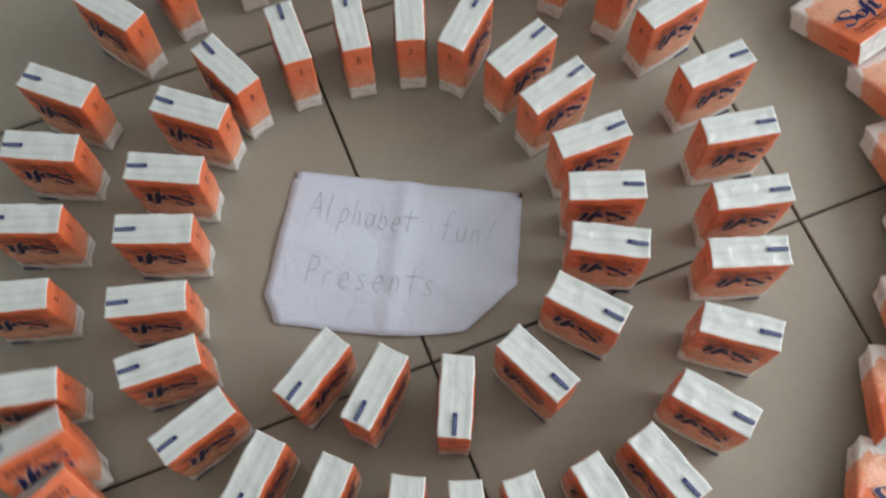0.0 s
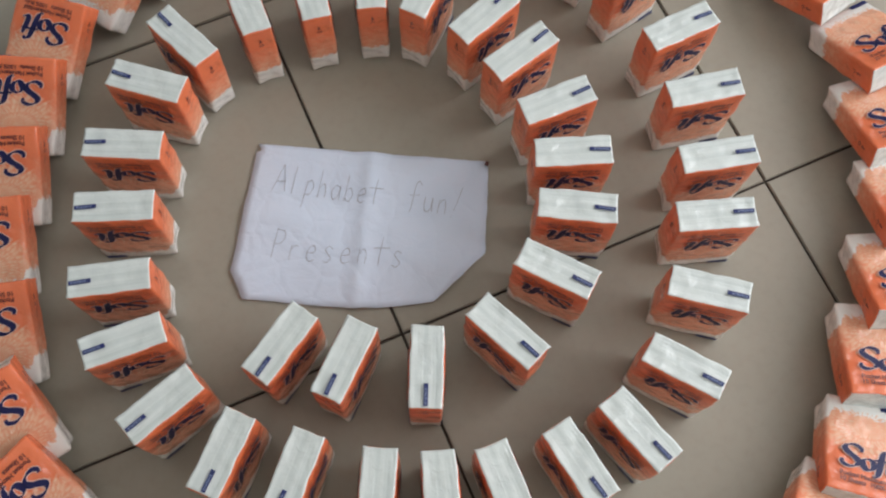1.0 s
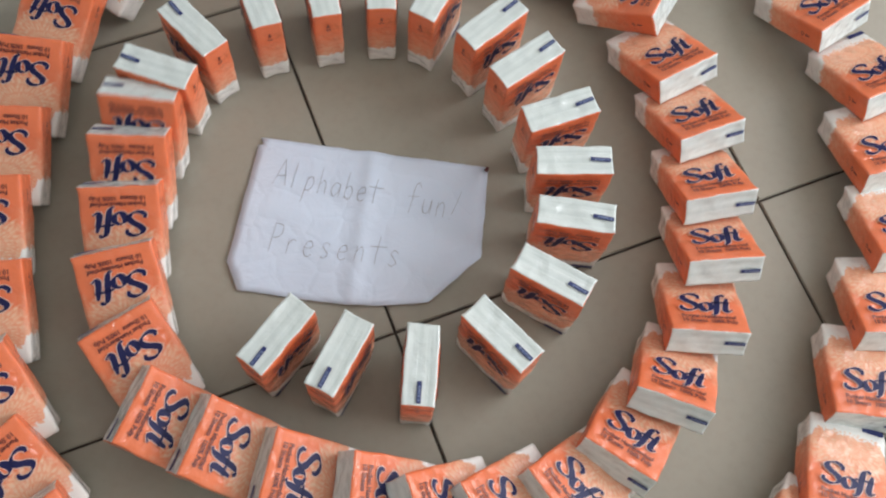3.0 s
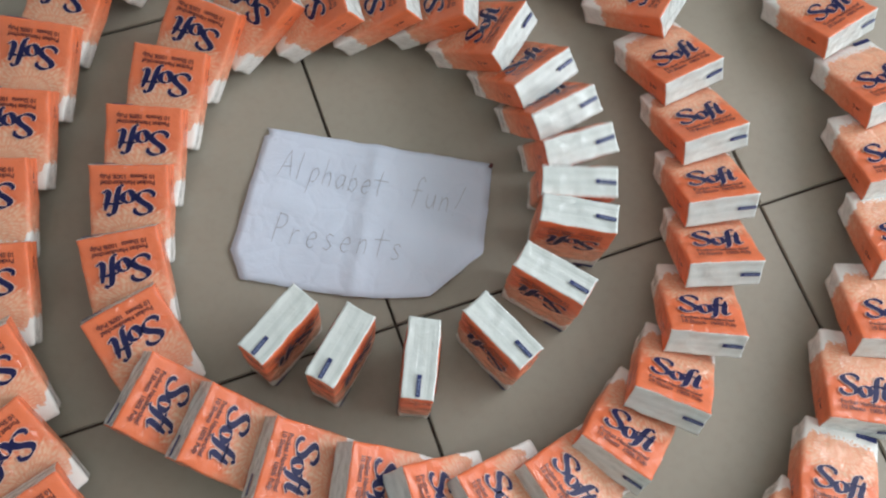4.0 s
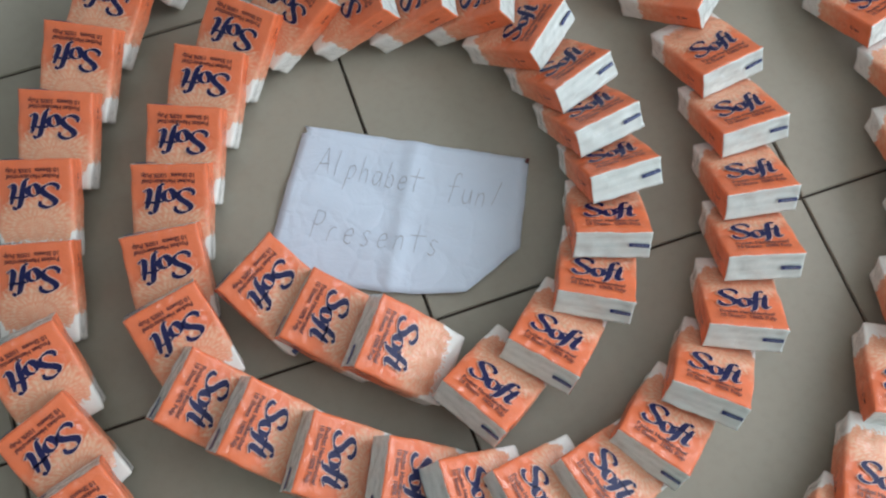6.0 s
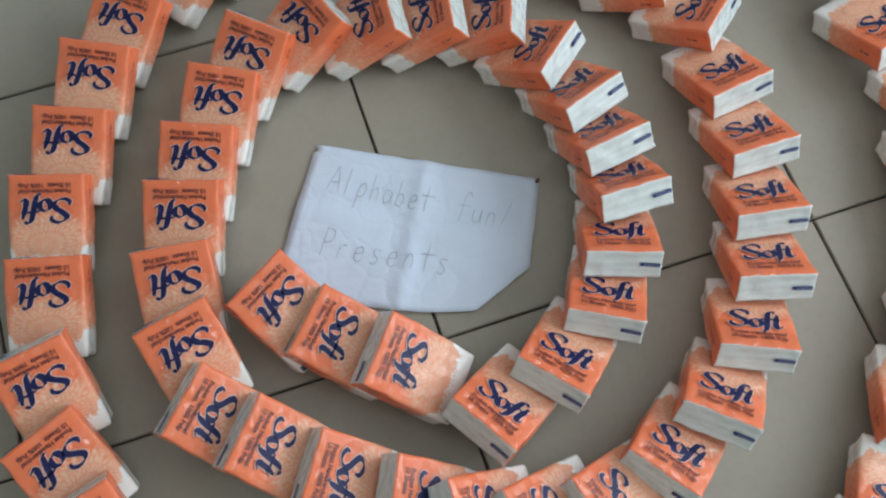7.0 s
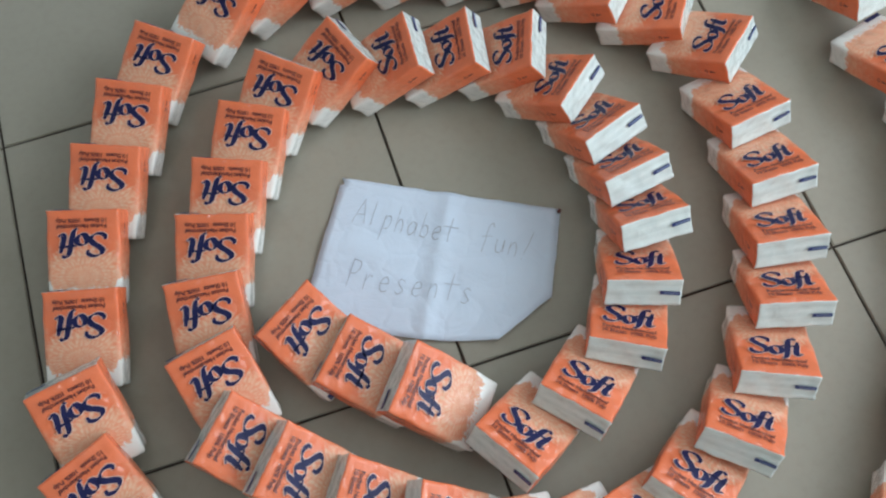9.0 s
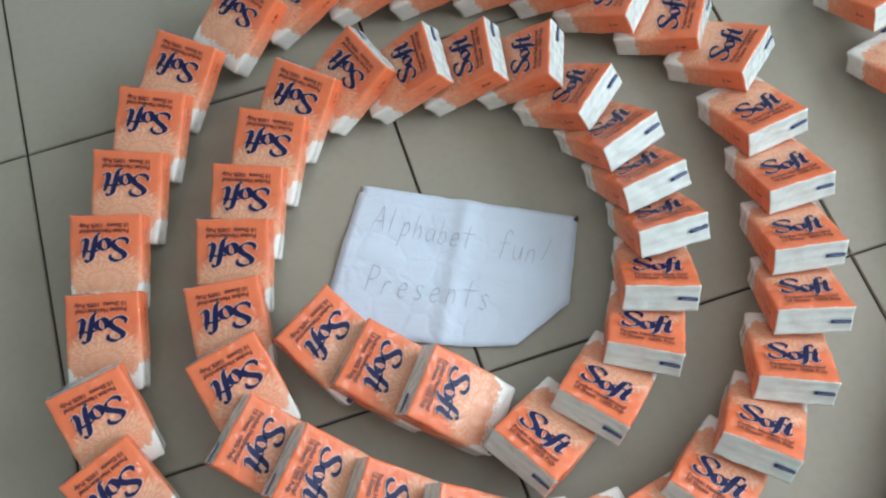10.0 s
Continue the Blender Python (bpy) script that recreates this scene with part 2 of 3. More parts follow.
def build_room():
    x0, x1, y0, y1, top = ROOM
    bm = bmesh.new()
    box(bm, x0, x1, y0, y1, -0.05, -0.0035)
    floor = tagged(new("floor", finish("floor", bm, [GROUT])), "dark grout bed under beige floor tiles", "floor", kind="structure")
    size, gap = 0.45, 0.0032
    bm = bmesh.new()
    box(bm, -(size - gap) / 2, (size - gap) / 2, -(size - gap) / 2, (size - gap) / 2, -0.008, 0.0)
    bmesh.ops.bevel(bm, geom=[e for e in bm.edges if all(v.co.z > -0.001 for v in e.verts)], offset=0.0012, segments=2, affect="EDGES")
    tile = finish("tile", bm, [TILE])
    for i in range(10):
        for j in range(10):
            part("tile", tile, floor, Matrix.Translation((x0 + size * (i + 0.5), y0 + size * (j + 0.5), 0)))
    for name, b in (("wall_west", (x0 - 0.12, x0, y0, y1)), ("wall_south", (x0 - 0.12, x1 + 0.12, y0 - 0.12, y0))):
        bm = bmesh.new()
        box(bm, *b, -0.05, top)
        tagged(new(name, finish(name, bm, [PAINT])), "plain off-white painted wall", "wall", kind="structure")
    bm = bmesh.new()
    for b in ((y0, WIN[0], -0.05, top), (WIN[1], y1, -0.05, top), (WIN[0], WIN[1], -0.05, WIN[2]), (WIN[0], WIN[1], WIN[3], top)):
        box(bm, x1, x1 + 0.12, *b)
    tagged(new("wall_east", finish("wall_east", bm, [PAINT])), "off-white painted wall with a window opening", "wall", kind="structure")
    bm = bmesh.new()
    for b in ((x0 - 0.12, WIN2[0], -0.05, top), (WIN2[1], x1 + 0.12, -0.05, top), (WIN2[0], WIN2[1], -0.05, WIN2[2]), (WIN2[0], WIN2[1], WIN2[3], top)):
        box(bm, b[0], b[1], y1, y1 + 0.12, b[2], b[3])
    tagged(new("wall_north", finish("wall_north", bm, [PAINT])), "off-white painted wall with a small window opening", "wall", kind="structure")
    bm = bmesh.new()
    box(bm, x0 - 0.12, x1 + 0.12, y0 - 0.12, y1 + 0.12, top, top + 0.1)
    tagged(new("ceiling", finish("ceiling", bm, [CEILING])), "plain white ceiling", "ceiling", kind="structure")
    window = tagged(new("window_1"), "white-framed window letting in daylight", "window", kind="structure")
    for b in ((WIN[0], WIN[0] + 0.045, WIN[2], WIN[3]), (WIN[1] - 0.045, WIN[1], WIN[2], WIN[3]), (WIN[0] + 0.045, WIN[1] - 0.045, WIN[2], WIN[2] + 0.045), (WIN[0] + 0.045, WIN[1] - 0.045, WIN[3] - 0.045, WIN[3])):
        bm = bmesh.new()
        box(bm, x1 + 0.03, x1 + 0.08, *b)
        part("window_frame", finish("window_frame", bm, [FRAME]), window)
    bm = bmesh.new()
    box(bm, x1 - 0.05, x1 + 0.03, WIN[0] - 0.05, WIN[1] + 0.05, WIN[2] - 0.03, WIN[2] - 0.002)
    part("window_sill", finish("window_sill", bm, [FRAME]), window)
    window = tagged(new("window_2"), "white-framed window open to the sky", "window", kind="structure")
    for b in ((WIN2[0], WIN2[0] + 0.045, WIN2[2], WIN2[3]), (WIN2[1] - 0.045, WIN2[1], WIN2[2], WIN2[3]), (WIN2[0] + 0.045, WIN2[1] - 0.045, WIN2[2], WIN2[2] + 0.045), (WIN2[0] + 0.045, WIN2[1] - 0.045, WIN2[3] - 0.045, WIN2[3])):
        bm = bmesh.new()
        box(bm, b[0], b[1], y1 + 0.03, y1 + 0.08, b[2], b[3])
        part("window_frame", finish("window_frame", bm, [FRAME]), window)


build_room()

# ---- the note on the floor ----

NOTE = [(0.386, 0.271), (0.619, 0.146), (0.569, 0.047), (0.495, 0.018), (0.455, 0.030), (0.414, 0.045), (0.377, 0.065), (0.306, 0.104), (0.305, 0.140), (0.3800, 0.2625), (0.3858, 0.2622)]
NOTE_TURN = math.atan2(NOTE[1][1] - NOTE[0][1], NOTE[1][0] - NOTE[0][0])
NOTE_AT = Matrix.Translation((NOTE[0][0], NOTE[0][1], 0.0006)) @ Matrix.Rotation(NOTE_TURN, 4, "Z")


def note_height(x, y):
    """The sheet's relief: a fold down the middle, faint cross folds, a lifted torn corner."""
    fold = 0.0030 * math.exp(-((x - 0.132) / 0.010) ** 2)
    cross = 0.0012 * math.exp(-((y + 0.088) / 0.012) ** 2)
    wave = 0.0024 * (noise.noise((x * 16, y * 16, 3)) + 0.6) + 0.0007 * noise.noise((x * 50, y * 50, 8))
    lift = 0.010 * max(0.0, (x - 0.17) / 0.09 + (-y - 0.10) / 0.07 - 0.95) ** 2
    return max(0.0003, 0.0006 + fold + cross + wave) + min(lift, 0.012)


def build_note():
    back = NOTE_AT.inverted()
    outline = [back @ Vector((x, y, 0)) for x, y in NOTE]
    # the sheet's uneven border, walked in small steps
    border = []
    for a, b in zip(outline, outline[1:] + outline[:1]):
        n = max(2, int((b - a).length / 0.006))
        side = Vector((-(b - a).y, (b - a).x, 0)).normalized()
        for i in range(n):
            p = a.lerp(b, i / n)
            border.append(p + side * 0.0012 * noise.noise((p.x * 60, p.y * 60, 1)) * min(1, i))
    bm = bmesh.new()
    edge = [bm.verts.new((p.x, p.y, 0)) for p in border]
    centre = sum((p for p in border), Vector()) / len(border)
    rings, count = [edge], 14
    for k in range(1, count):
        rings.append([bm.verts.new(p.lerp(centre, k / count)) for p in border])
    middle = bm.verts.new(centre)
    n = len(edge)
    for a, b in zip(rings, rings[1:]):
        for i in range(n):
            bm.faces.new((a[i], a[(i + 1) % n], b[(i + 1) % n], b[i]))
    for i in range(n):
        bm.faces.new((rings[-1][i], rings[-1][(i + 1) % n], middle))
    for v in bm.verts:
        v.co.z = note_height(v.co.x, v.co.y)
    r = bmesh.ops.extrude_face_region(bm, geom=list(bm.faces))
    for v in r["geom"]:
        if isinstance(v, bmesh.types.BMVert):
            v.co.z += 0.00022
    note = new("paper_note", finish("paper_note", bm, [PAPER], True))
    note.matrix_world = NOTE_AT
    tagged(note, "creased white paper note with pencilled words, one corner torn", "paper note")
    letters = {
        "A": [[(0, 0), (0.32, 1), (0.62, 0)], [(0.1, 0.36), (0.55, 0.40)]],
        "l": [[(0.1, 1), (0.08, 0.5), (0.1, 0)]],
        "p": [[(0.1, 0.55), (0.08, 0), (0.06, -0.45)], [(0.08, 0.4), (0.28, 0.56), (0.42, 0.35), (0.3, 0.05), (0.08, 0.05)]],
        "h": [[(0.06, 1), (0.08, 0)], [(0.08, 0.35), (0.25, 0.52), (0.38, 0.35), (0.4, 0)]],
        "a": [[(0.42, 0.45), (0.2, 0.52), (0.06, 0.25), (0.2, 0.0), (0.4, 0.2), (0.43, 0.5), (0.46, 0)]],
        "b": [[(0.1, 1), (0.08, 0)], [(0.08, 0.1), (0.3, 0.0), (0.42, 0.25), (0.28, 0.5), (0.09, 0.38)]],
        "e": [[(0.06, 0.26), (0.4, 0.32), (0.3, 0.52), (0.1, 0.4), (0.08, 0.12), (0.25, 0), (0.42, 0.08)]],
        "t": [[(0.22, 0.95), (0.2, 0.3), (0.24, 0)], [(-0.1, 0.58), (0.6, 0.62)]],
        "f": [[(0.48, 0.85), (0.36, 1.0), (0.22, 0.85), (0.2, 0.3), (0.16, -0.1)], [(0.0, 0.48), (0.46, 0.52)]],
        "u": [[(0.08, 0.5), (0.1, 0.12), (0.26, 0), (0.4, 0.15), (0.42, 0.5), (0.46, 0)]],
        "n": [[(0.08, 0.5), (0.08, 0)], [(0.08, 0.3), (0.25, 0.5), (0.38, 0.35), (0.4, 0)]],
        "!": [[(0.34, 1.05), (0.22, 0.5), (0.12, 0.2)], [(0.06, 0.0), (0.08, -0.04)]],
        "P": [[(0.1, 1), (0.08, 0.5), (0.08, 0)], [(0.08, 0.96), (0.4, 0.92), (0.48, 0.7), (0.3, 0.5), (0.08, 0.5)]],
        "r": [[(0.1, 0.52), (0.1, 0)], [(0.1, 0.3), (0.24, 0.48), (0.4, 0.46)]],
        "s": [[(0.4, 0.45), (0.22, 0.53), (0.1, 0.4), (0.24, 0.27), (0.38, 0.14), (0.24, 0.0), (0.06, 0.06)]],
    }
    # word, start along and down the sheet, step between letters, letter height, drop per letter
    for word, x, y, step, size, drop in (("Alphabet", 0.023, -0.057, 0.0150, 0.0330, 0.0011), ("fun!", 0.176, -0.066, 0.0163, 0.0350, 0.0016), ("Presents", 0.031, -0.137, 0.0190, 0.0355, -0.0002)):
        bm = bmesh.new()
        for i, ch in enumerate(word):
            shift = step * i + (0.005 if i and word == "Alphabet" else 0.0)
            for line in letters[ch]:
                pts = [Vector((x + shift + 0.72 * size * px + 0.10 * size * py, y - drop * i + size * py)) for px, py in line]
                pts = smooth_line(pts, 7) if ch not in "Alt!" else [a.lerp(b, k / 8) for a, b in zip(pts, pts[1:]) for k in range(9)]
                stroke(bm, pts, Vector((0.0001, 0.0002)), 0.00024)
        for v in bm.verts:
            v.co.z = note_height(v.co.x, v.co.y) + 0.0014
        part("pencil_word", finish("pencil_word", bm, [PENCIL]), note, label="thin grey pencil handwriting: " + word)
    bm = bmesh.new()
    ring = [bm.verts.new((0.2625 + 0.0024 * math.cos(a) * (1.3 if k % 2 else 0.8), -0.0030 + 0.0030 * math.sin(a), 0.0046)) for k, a in enumerate(i * 0.698 for i in range(9))]
    bm.faces.new(ring)
    r = bmesh.ops.extrude_face_region(bm, geom=list(bm.faces))
    for v in r["geom"]:
        if isinstance(v, bmesh.types.BMVert):
            v.co.z -= 0.0018
    part("stained_corner", finish("stained_corner", bm, [BROWN]), note, label="small dark brown stain at the corner")


build_note()

# ---- the tissue packets ----


def packet_mesh(seed, shape=(20, 9, 20)):
    """A soft packet: a box with rounded edges, swollen faces and uneven film. Its front base edge is the origin line."""
    half = Vector((W / 2, T / 2, H / 2))
    bm = bmesh.new()
    verts = {}

    def vert(i, j, k):
        if (i, j, k) in verts:
            return verts[(i, j, k)]
        u = Vector((2 * i / shape[0] - 1, 2 * j / shape[1] - 1, 2 * k / shape[2] - 1))
        # crowd the rows towards the edges
        u = Vector([math.copysign(1 - (1 - abs(c)) ** 1.25, c) for c in u])
        p = Vector([u[n] * half[n] for n in range(3)])
        r_here = 0.0013 if u.z > 0 else 0.0030
        inner = Vector([max(-half[n] + r_here, min(half[n] - r_here, p[n])) for n in range(3)])
        d = p - inner
        if d.length > 1e-9:
            p = inner + d.normalized() * r_here if sum(abs(c) > 1e-9 for c in d) > 1 else p
        bulge = (1 - u.x ** 2) * (1 - u.z ** 4)
        p.y += math.copysign(0.0016, u.y) * bulge * abs(u.y) - 0.0010 * u.y * u.x ** 4
        p.x += 0.0012 * u.x * (1 - u.z ** 2) * abs(u.x)
        # the film's rim stands proud of the folded sheets at the top, and its corners stick out
        rim = max(abs(u.x) ** 8, abs(u.y) ** 6)
        if k == shape[2]:
            q = p * 150 + Vector((seed * 3.1, 5, 0))
            p.z += 0.0008 * rim * (0.4 + 0.9 * noise.noise(q)) - 0.0006 * (1 - rim) + 0.0010 * (1 - rim) * noise.noise(p * 90 + Vector((seed, 0, 2)))
        ear = max(0.0, u.z) ** 10 * abs(u.x) ** 6 * abs(u.y) ** 4
        p.x += math.copysign(0.0020, u.x) * ear * (0.5 + noise.noise(Vector((u.x * 3, u.y * 3, seed * 2.7))))
        p.y += math.copysign(0.0010, u.y) * ear
        # gusset: the sides draw in towards the base
        p.x -= 0.0022 * u.x * max(0.0, -u.z) ** 3 * abs(u.x) ** 4 * (1 - u.y ** 2)
        crimp = max(0.0, u.z) ** 6 * max(abs(u.x), abs(u.y)) ** 8
        p.y += 0.0007 * u.y * crimp * noise.noise(Vector((p.x * 220, seed, u.y * 5)))
        q = p * 55 + Vector((seed * 7.3, 0, seed))
        low = min(1.0, (u.z + 1) * 6)
        p += Vector((noise.noise(q), noise.noise(q + Vector((9, 0, 0))), noise.noise(q + Vector((0, 9, 0))) * low)) * 0.0010
        p.z = max(p.z, -half.z)
        verts[(i, j, k)] = bm.verts.new((p.x, p.y - half.y, p.z + half.z))
        return verts[(i, j, k)]

    a, b, c = shape
    for fixed, m, n, at in ((2, a, b, c), (2, a, b, 0), (1, a, c, b), (1, a, c, 0), (0, b, c, a), (0, b, c, 0)):
        for s in range(m):
            for t in range(n):
                quad = []
                for ds, dt in ((0, 0), (1, 0), (1, 1), (0, 1)):
                    g = [s + ds, t + dt]
                    g.insert(fixed, at)
                    quad.append(vert(*g))
                face = bm.faces.new(quad)
                face.material_index = 1 if fixed == 2 else 0
    return finish("wrapper", bm, [WRAP, END], True)


def word_mesh(widen=0.0, mat=None):
    """The printed word "Soft" in slanted pen strokes, 1 unit high, from x = 0 to about 1.8."""
    lines = [
        [(0.66, 0.74), (0.66, 0.92), (0.46, 1.03), (0.22, 0.95), (0.14, 0.76), (0.28, 0.58), (0.48, 0.42), (0.56, 0.22), (0.42, 0.03), (0.18, -0.02), (0.02, 0.10), (0.04, 0.26)],
        [(0.88, 0.52), (0.74, 0.42), (0.70, 0.20), (0.80, 0.02), (0.96, 0.04), (1.06, 0.22), (1.04, 0.42), (0.88, 0.52)],
        [(1.62, 0.98), (1.50, 1.06), (1.38, 0.92), (1.30, 0.55), (1.24, 0.15), (1.14, -0.20), (1.00, -0.26)],
        [(1.08, 0.53), (1.35, 0.56), (1.74, 0.57)],
        [(1.68, 0.86), (1.60, 0.50), (1.54, 0.14), (1.62, 0.0), (1.76, 0.10)],
    ]
    bm = bmesh.new()
    for i, line in enumerate(lines):
        pts = smooth_line([Vector(p) for p in line], 6)
        stroke(bm, pts, Vector((0.086, 0.050)) if i != 3 else Vector((0.02, 0.03)), 0.026 + widen, 0.0, 0.0)
    scale = 0.0236
    for k, v in enumerate(bm.verts):
        v.co = Vector(((v.co.x - 0.88) * scale * 1.28, (v.co.y - 0.4) * scale, 0.0))
    return finish("printed_word", bm, [mat])


def type_mesh(lines, size, mat, step):
    """Small print in the built-in type, centred."""
    bm = bmesh.new()
    for n, text in enumerate(lines):
        cu = bpy.data.curves.new("type", "FONT")
        cu.body, cu.size, cu.align_x, cu.resolution_u, cu.offset = text, size, "CENTER", 2, size * 0.03
        ob = bpy.data.objects.new("type", cu)
        scene.collection.objects.link(ob)
        me = bpy.data.meshes.new_from_object(ob)
        me.transform(Matrix.Translation((0, -step * n, 0)))
        bm.from_mesh(me)
        bpy.data.objects.remove(ob)
        bpy.data.meshes.remove(me)
    return finish("small_print", bm, [mat])


def tab_mesh():
    """The blue sealing tab on the end: a band broken by paler letters."""
    bm = bmesh.new()
    box(bm, -0.0215, 0.0, -0.0022, 0.0022, 0.0, 0.0005)
    bmesh.ops.bevel(bm, geom=list(bm.edges), offset=0.0002, segments=1, affect="EDGES")
    return finish("sealing_tab", bm, [TAB])


def mark_mesh():
    """The side mark: a short stroke and a small oval ring."""
    bm = bmesh.new()
    box(bm, -0.0008, 0.0008, -0.0055, 0.0005, 0.0, 0.00012)
    box(bm, -0.0020, 0.0020, -0.0008, 0.0002, 0.00002, 0.00014)
    ring = [(math.cos(a) * 0.0026, 0.0050 + math.sin(a) * 0.0022, 0.62) for a in (k * math.pi / 5 for k in range(10))]
    outer = [bm.verts.new((x, y, 0.00012)) for x, y, _ in ring]
    inner = [bm.verts.new((x * f, 0.0050 + (y - 0.0050) * f, 0.00012)) for x, y, f in ring]
    for k in range(10):
        bm.faces.new((outer[k], outer[(k + 1) % 10], inner[(k + 1) % 10], inner[k]))
    return finish("printed_mark", bm, [BROWN])


def tab_print_mesh():
    """Pale worn lettering on the tab, too small to read: short uneven bars."""
    bm = bmesh.new()
    x = -0.0195
    for k, w in enumerate((0.0016, 0.0010, 0.0020, 0.0012, 0.0018, 0.0009, 0.0015)):
        box(bm, x, x + w, -0.0011 + 0.0004 * (k % 2), 0.0012 - 0.0003 * (k % 3), 0.0005, 0.00065)
        x += w + 0.0008
    return finish("tab_print", bm, [TAB_PRINT])


BODIES = [packet_mesh(s) for s in range(6)]
WORD, WORD_HALO = word_mesh(0.0, INK), word_mesh(0.030, HALO)
PRINT = type_mesh(["Pocket Handkerchief", "10 Sheets  100% Pulp"], 0.0066, BROWN, 0.0064)
TAB_MESH, TAB_LETTERS, MARK = tab_mesh(), tab_print_mesh(), mark_mesh()
bm_low = bmesh.new()
box(bm_low, -0.011, 0.011, -0.0030, 0.0030, 0.0, 0.0003)
LOW_MARK = finish("blue_mark", bm_low, [TAB])


def build_packet(n):
    root = new("tissue_packet")
    root.empty_display_size = 0.02
    part("wrapper", BODIES[(n * 5 + n // 6) % 6], root, label="orange printed film with a white base")
    # print is upside down on a standing packet; the front is +y
    for y, turn in ((0.0021, 0.0), (-T - 0.0021, 180.0)):
        face = Matrix.Translation((0, y, 0)) @ Matrix.Rotation(radians(turn), 4, "Z") @ Matrix.Rotation(radians(-90), 4, "X")
        part("printed_word", WORD, root, face @ Matrix.Translation((0, -0.0700, 0.0004)), "navy slanted printed word")
        part("word_outline", WORD_HALO, root, face @ Matrix.Translation((0, -0.0700, 0.0002)), "pale outline round the word")
        part("small_print", PRINT, root, face @ Matrix.Translation((0, -0.0905, 0.0003)), "two lines of small dark print")
        part("blue_mark", LOW_MARK, root, face @ Matrix.Translation(((W / 2 - 0.014) * (-1 if turn == 0 else 1), -0.0045, -0.0015)), "dark blue printed bar at the base")
    tab = part("sealing_tab", TAB_MESH, root, Matrix.Translation((-W / 2 + 0.0235, -T / 2 + 0.001 * (n % 3 - 1), H + 0.0009)) @ Matrix.Rotation(radians((n * 37) % 9 - 4), 4, "Z"), "dark blue sealing tab")
    part("tab_print", TAB_LETTERS, tab, label="pale worn lettering")
    for sx in (1, -1):
        part("printed_mark", MARK, root, Matrix.Translation((sx * (W / 2 + 0.0012), -T / 2, H * 0.80)) @ Matrix.Rotation(radians(90 * sx), 4, "Y") @ Matrix.Rotation(radians(-90 * sx), 4, "Z"), "small dark side mark")
    return tagged(root, "", "tissue packet", "dominoes in the spiral")


# base front edge x, y and heading of every packet, in the order in which they fall
LEFT = [(0.082, -0.137, 17), (0.071, -0.060, 23), (0.061, 0.020, 10), (0.065, 0.114, -13), (0.079, 0.209, -17), (0.112, 0.286, -22), (0.149, 0.361, -26), (0.186, 0.425, -42), (0.267, 0.501, -55), (0.338, 0.532, -77), (0.430, 0.540, -92), (0.512, 0.527, -102), (0.595, 0.505, -108), (0.672, 0.475, -120), (0.721, 0.433, -133), (0.784, 0.373, -136), (0.833, 0.315, -142)]
MIDDLE = [(0.847, 0.242, -168), (0.853, 0.153, -177), (0.836, 0.076, 169), (0.811, 0.003, 166), (0.775, -0.054, 161), (0.726, -0.118, 143), (0.665, -0.173, 128), (0.594, -0.203, 107), (0.529, -0.206, 99), (0.458, -0.195, 88), (0.401, -0.174, 72), (0.349, -0.146, 63), (0.288, -0.096, 47), (0.235, -0.052, 44)]
INNER = [(0.204, 0.017, 18), (0.196, 0.090, -3), (0.206, 0.155, -16), (0.234, 0.225, -21), (0.264, 0.287, -26), (0.312, 0.345, -39), (0.368, 0.376, -67), (0.446, 0.382, -91), (0.516, 0.370, -99), (0.581, 0.354, -109), (0.631, 0.313, -138), (0.668, 0.252, -160), (0.684, 0.194, -165), (0.689, 0.125, 179), (0.673, 0.066, 160), (0.648, 0.011, 151), (0.595, -0.037, 130), (0.521, -0.071, 114), (0.436, -0.058, 65), (0.371, -0.015, 42), (0.323, 0.026, 32)]
CHAIN = LEFT + MIDDLE + INNER
# the same edges once fallen, with the lean
LEFT_END = [(0.082, -0.137, 17, 62), (0.073, -0.063, 23, 68), (0.059, 0.025, 10, 56), (0.056, 0.111, -14, 69), (0.073, 0.207, -17, 67), (0.107, 0.284, -22, 65), (0.144, 0.362, -27, 64), (0.182, 0.432, -40, 65), (0.267, 0.501, -55, 62), (0.338, 0.532, -77, 62), (0.430, 0.540, -92, 62), (0.512, 0.527, -102, 62), (0.595, 0.505, -108, 62), (0.672, 0.475, -120, 56), (0.721, 0.433, -133, 62), (0.773, 0.379, -124, 69), (0.827, 0.315, -140, 63)]
MIDDLE_END = [(0.847, 0.233, -172, 63), (0.847, 0.149, -180, 60), (0.831, 0.069, 170, 57), (0.809, -0.001, 164, 56), (0.771, -0.063, 156, 59), (0.722, -0.127, 139, 57), (0.670, -0.164, 126, 66), (0.606, -0.207, 104, 66), (0.529, -0.206, 99, 60), (0.464, -0.196, 88, 52), (0.414, -0.183, 64, 58), (0.349, -0.144, 57, 62), (0.285, -0.095, 49, 57), (0.237, -0.049, 47, 58)]
INNER_END = [(0.206, 0.011, 13, 63), (0.196, 0.083, -6, 64), (0.208, 0.157, -18, 64), (0.234, 0.220, -22, 67), (0.270, 0.285, -28, 67), (0.312, 0.344, -42, 59), (0.372, 0.380, -70, 57), (0.443, 0.381, -94, 54), (0.512, 0.370, -100, 54), (0.582, 0.357, -112, 55), (0.630, 0.311, -140, 55), (0.668, 0.249, -161, 51), (0.682, 0.187, -171, 49), (0.687, 0.123, 179, 47), (0.672, 0.070, 161, 55), (0.646, 0.017, 151, 61), (0.595, -0.039, 131, 63), (0.520, -0.074, 121, 62), (0.437, -0.056, 51, 59), (0.384, -0.013, 47, 70), (0.325, 0.033, 32, 67)]
ENDS = LEFT_END + MIDDLE_END + INNER_END
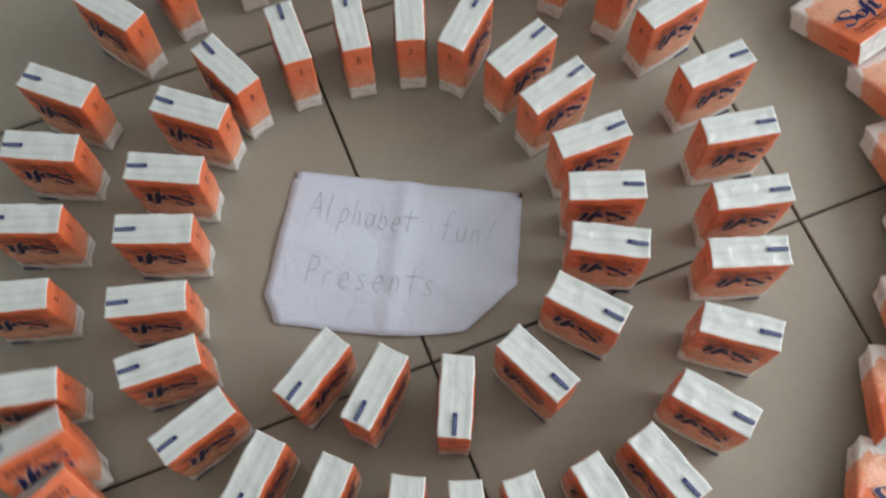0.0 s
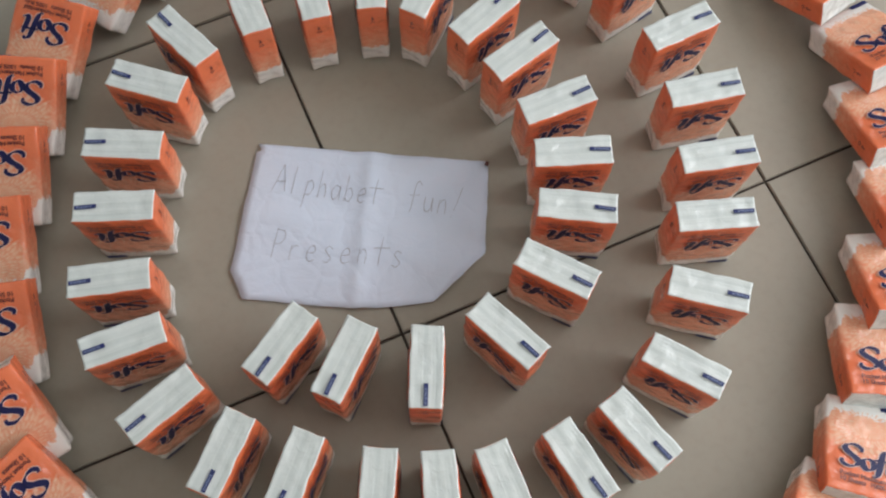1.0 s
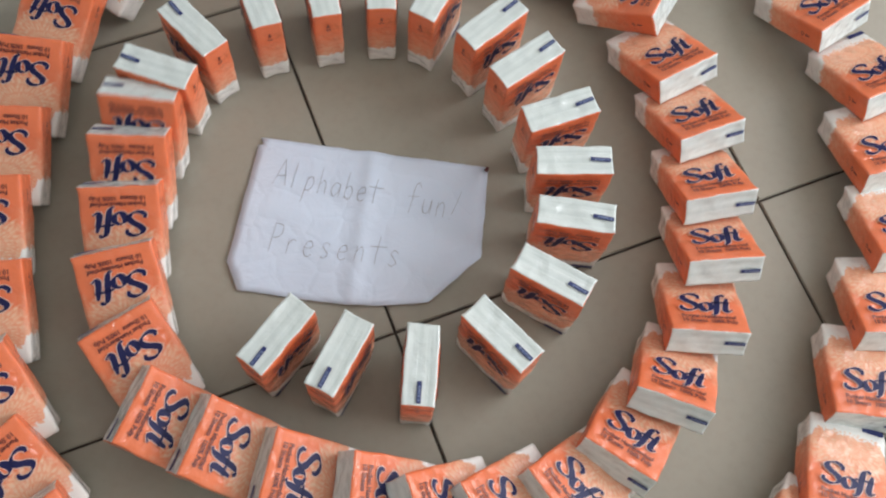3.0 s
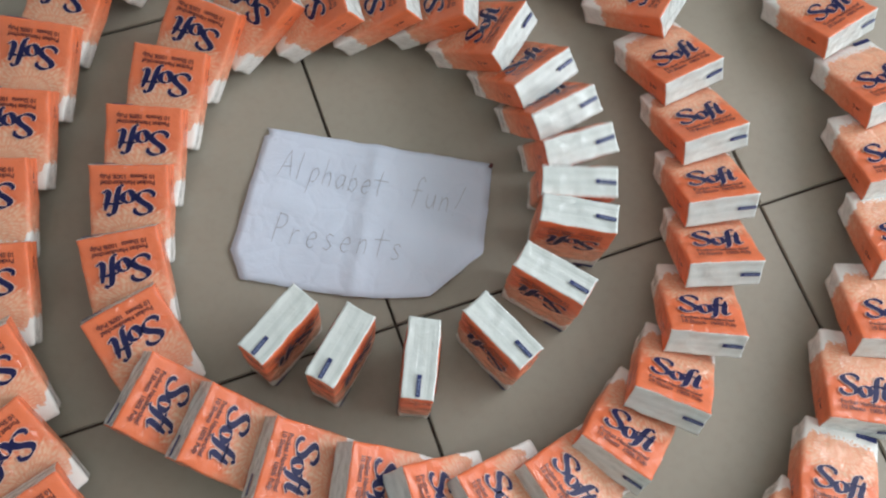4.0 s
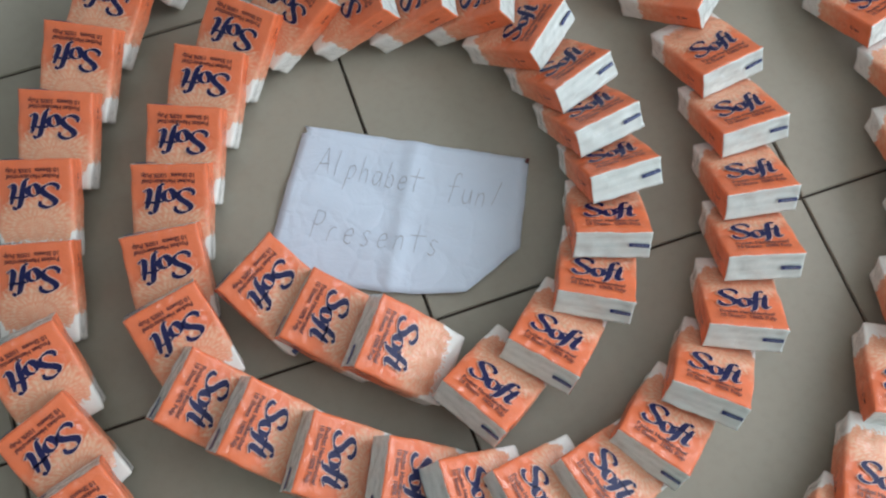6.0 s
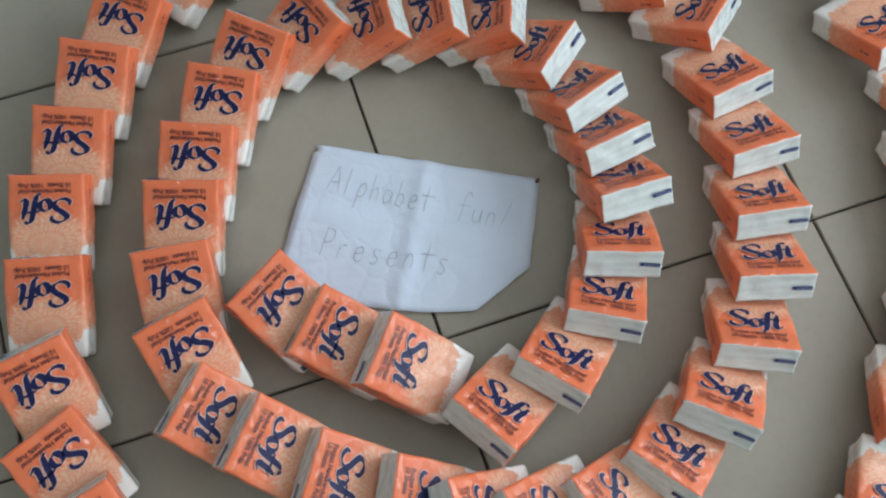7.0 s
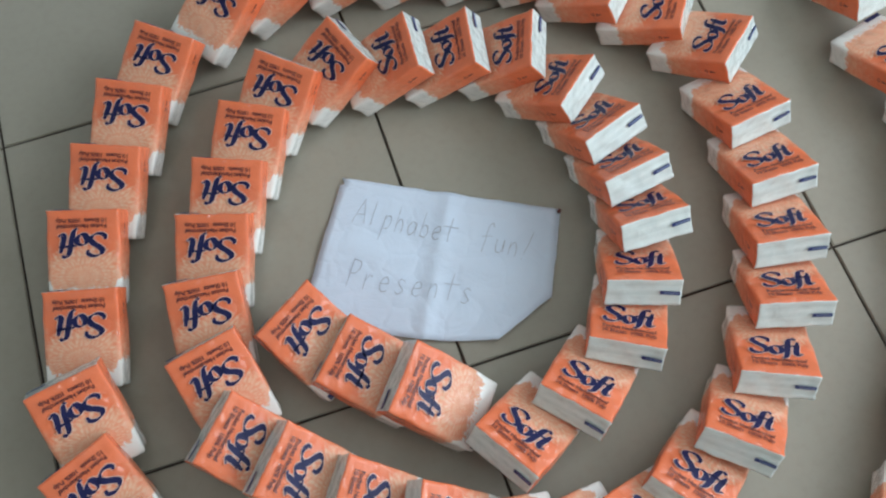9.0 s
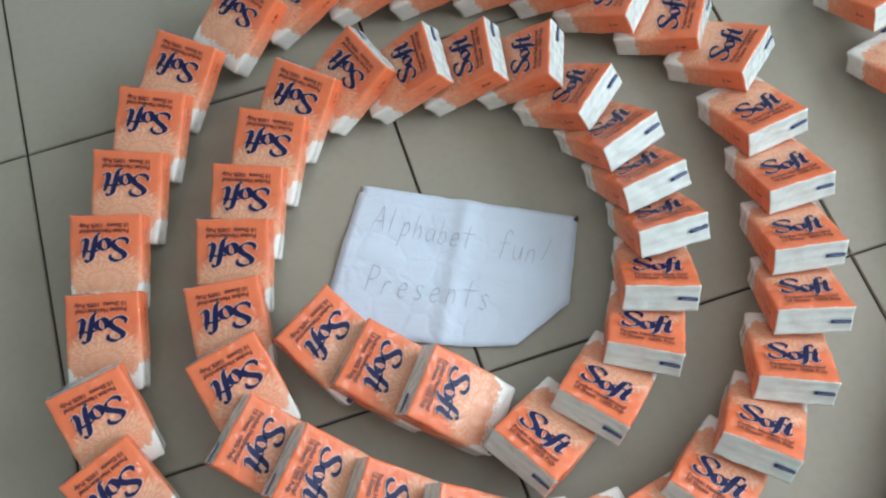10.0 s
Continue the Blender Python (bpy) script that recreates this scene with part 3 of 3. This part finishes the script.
# the outer turn, fallen all along
OUTER = [(1.060, 0.345, -168, 62), (1.050, 0.239, -166, 67), (1.072, 0.134, -177, 65), (1.047, 0.052, 172, 71), (1.020, -0.047, 164, 67), (0.964, -0.122, 159, 67), (0.910, -0.184, 152, 74), (0.846, -0.270, 141, 71), (0.780, -0.326, 124, 57)]
# number in the chain, seconds at which that packet begins to tip
WAVE = [(0, -0.30), (2, -0.09), (3, 0.01), (4, 0.11), (6, 0.31), (8, 0.52), (17, 1.37), (18, 1.45), (22, 1.77), (25, 2.01), (28, 2.26), (31, 2.53), (33, 2.70), (43, 3.66), (46, 4.00), (48, 4.26), (49, 4.37), (50, 4.47), (51, 4.55)]
FALL_END = 4.82


def lean(next_angle, d):
    """How far a packet leans when its front rests on the next one, d ahead, that leans by next_angle."""
    gap = d * math.cos(next_angle) - T
    if gap >= 0:
        return next_angle + math.asin(min(1.0, gap / H))
    return math.atan2(d - T * math.cos(next_angle), T * math.sin(next_angle))


def spacing(chain):
    return [math.hypot(b[0] - a[0], b[1] - a[1]) for a, b in zip(chain, chain[1:])] + [0.085]


def start_time(n):
    for (a, ta), (b, tb) in zip(WAVE, WAVE[1:]):
        if a <= n <= b:
            return ta + (tb - ta) * (n - a) / (b - a)
    return WAVE[-1][1]


def angles_at(t, gaps, starts):
    """Every packet's lean at t: the front one tips freely, those behind rest on the one ahead."""
    out = [0.0] * len(gaps)
    last = len(gaps) - 1
    for n in range(last, -1, -1):
        if t <= starts[n]:
            continue
        if n == last:
            out[n] = radians(90) * min(1.0, (t - starts[n]) / (FALL_END - starts[n])) ** 2
        elif t < starts[n + 1]:
            s = (t - starts[n]) / (starts[n + 1] - starts[n])
            out[n] = lean(0.0, gaps[n]) * (0.35 * s + 0.65 * s * s)
        else:
            out[n] = lean(out[n + 1], gaps[n])
    return out


def topple(place, end, angle, share):
    """The pose on the way from standing to fallen: the base edge slides by that share."""
    x, y, heading = (p + ((q - p + 180) % 360 - 180 if n == 2 else q - p) * share for n, (p, q) in enumerate(zip(place[:3], end[:3])))
    return pose(x, y, 0.0006 + 0.0016 * math.sin(angle), -math.degrees(angle), 0, heading)


PACKETS = [build_packet(n) for n in range(len(CHAIN))]
for ob in PACKETS:
    tagged(ob, "orange and white pocket tissue packet toppling in a domino spiral")
tagged(PACKETS[-1], "orange and white tissue packet falling onto the paper note")
STILL = [build_packet(n + 2) for n in range(len(OUTER))]
for ob, place in zip(STILL, OUTER):
    ob.matrix_world = topple(place, place, radians(place[3]), 1.0)
    tagged(ob, "orange and white pocket tissue packet fallen against the next")


def motions():
    gaps = spacing(CHAIN)
    starts = [start_time(n) for n in range(len(CHAIN))]
    steps = sorted({round(k / 30, 4) for k in range(0, 151)} | {10.0})
    table = [angles_at(t, gaps, starts) for t in steps]
    for n, ob in enumerate(PACKETS):
        final = table[-1][n]
        rows = []
        for k, t in enumerate(steps):
            a = table[k][n]
            same = 0 < k < len(steps) - 1 and abs(table[k - 1][n] - a) < 1e-5 and abs(table[k + 1][n] - a) < 1e-5
            if not same:
                share = a / final
                rows.append((t, topple(CHAIN[n], ENDS[n], share * radians(ENDS[n][3]), share)))
        walk(ob, rows)


motions()
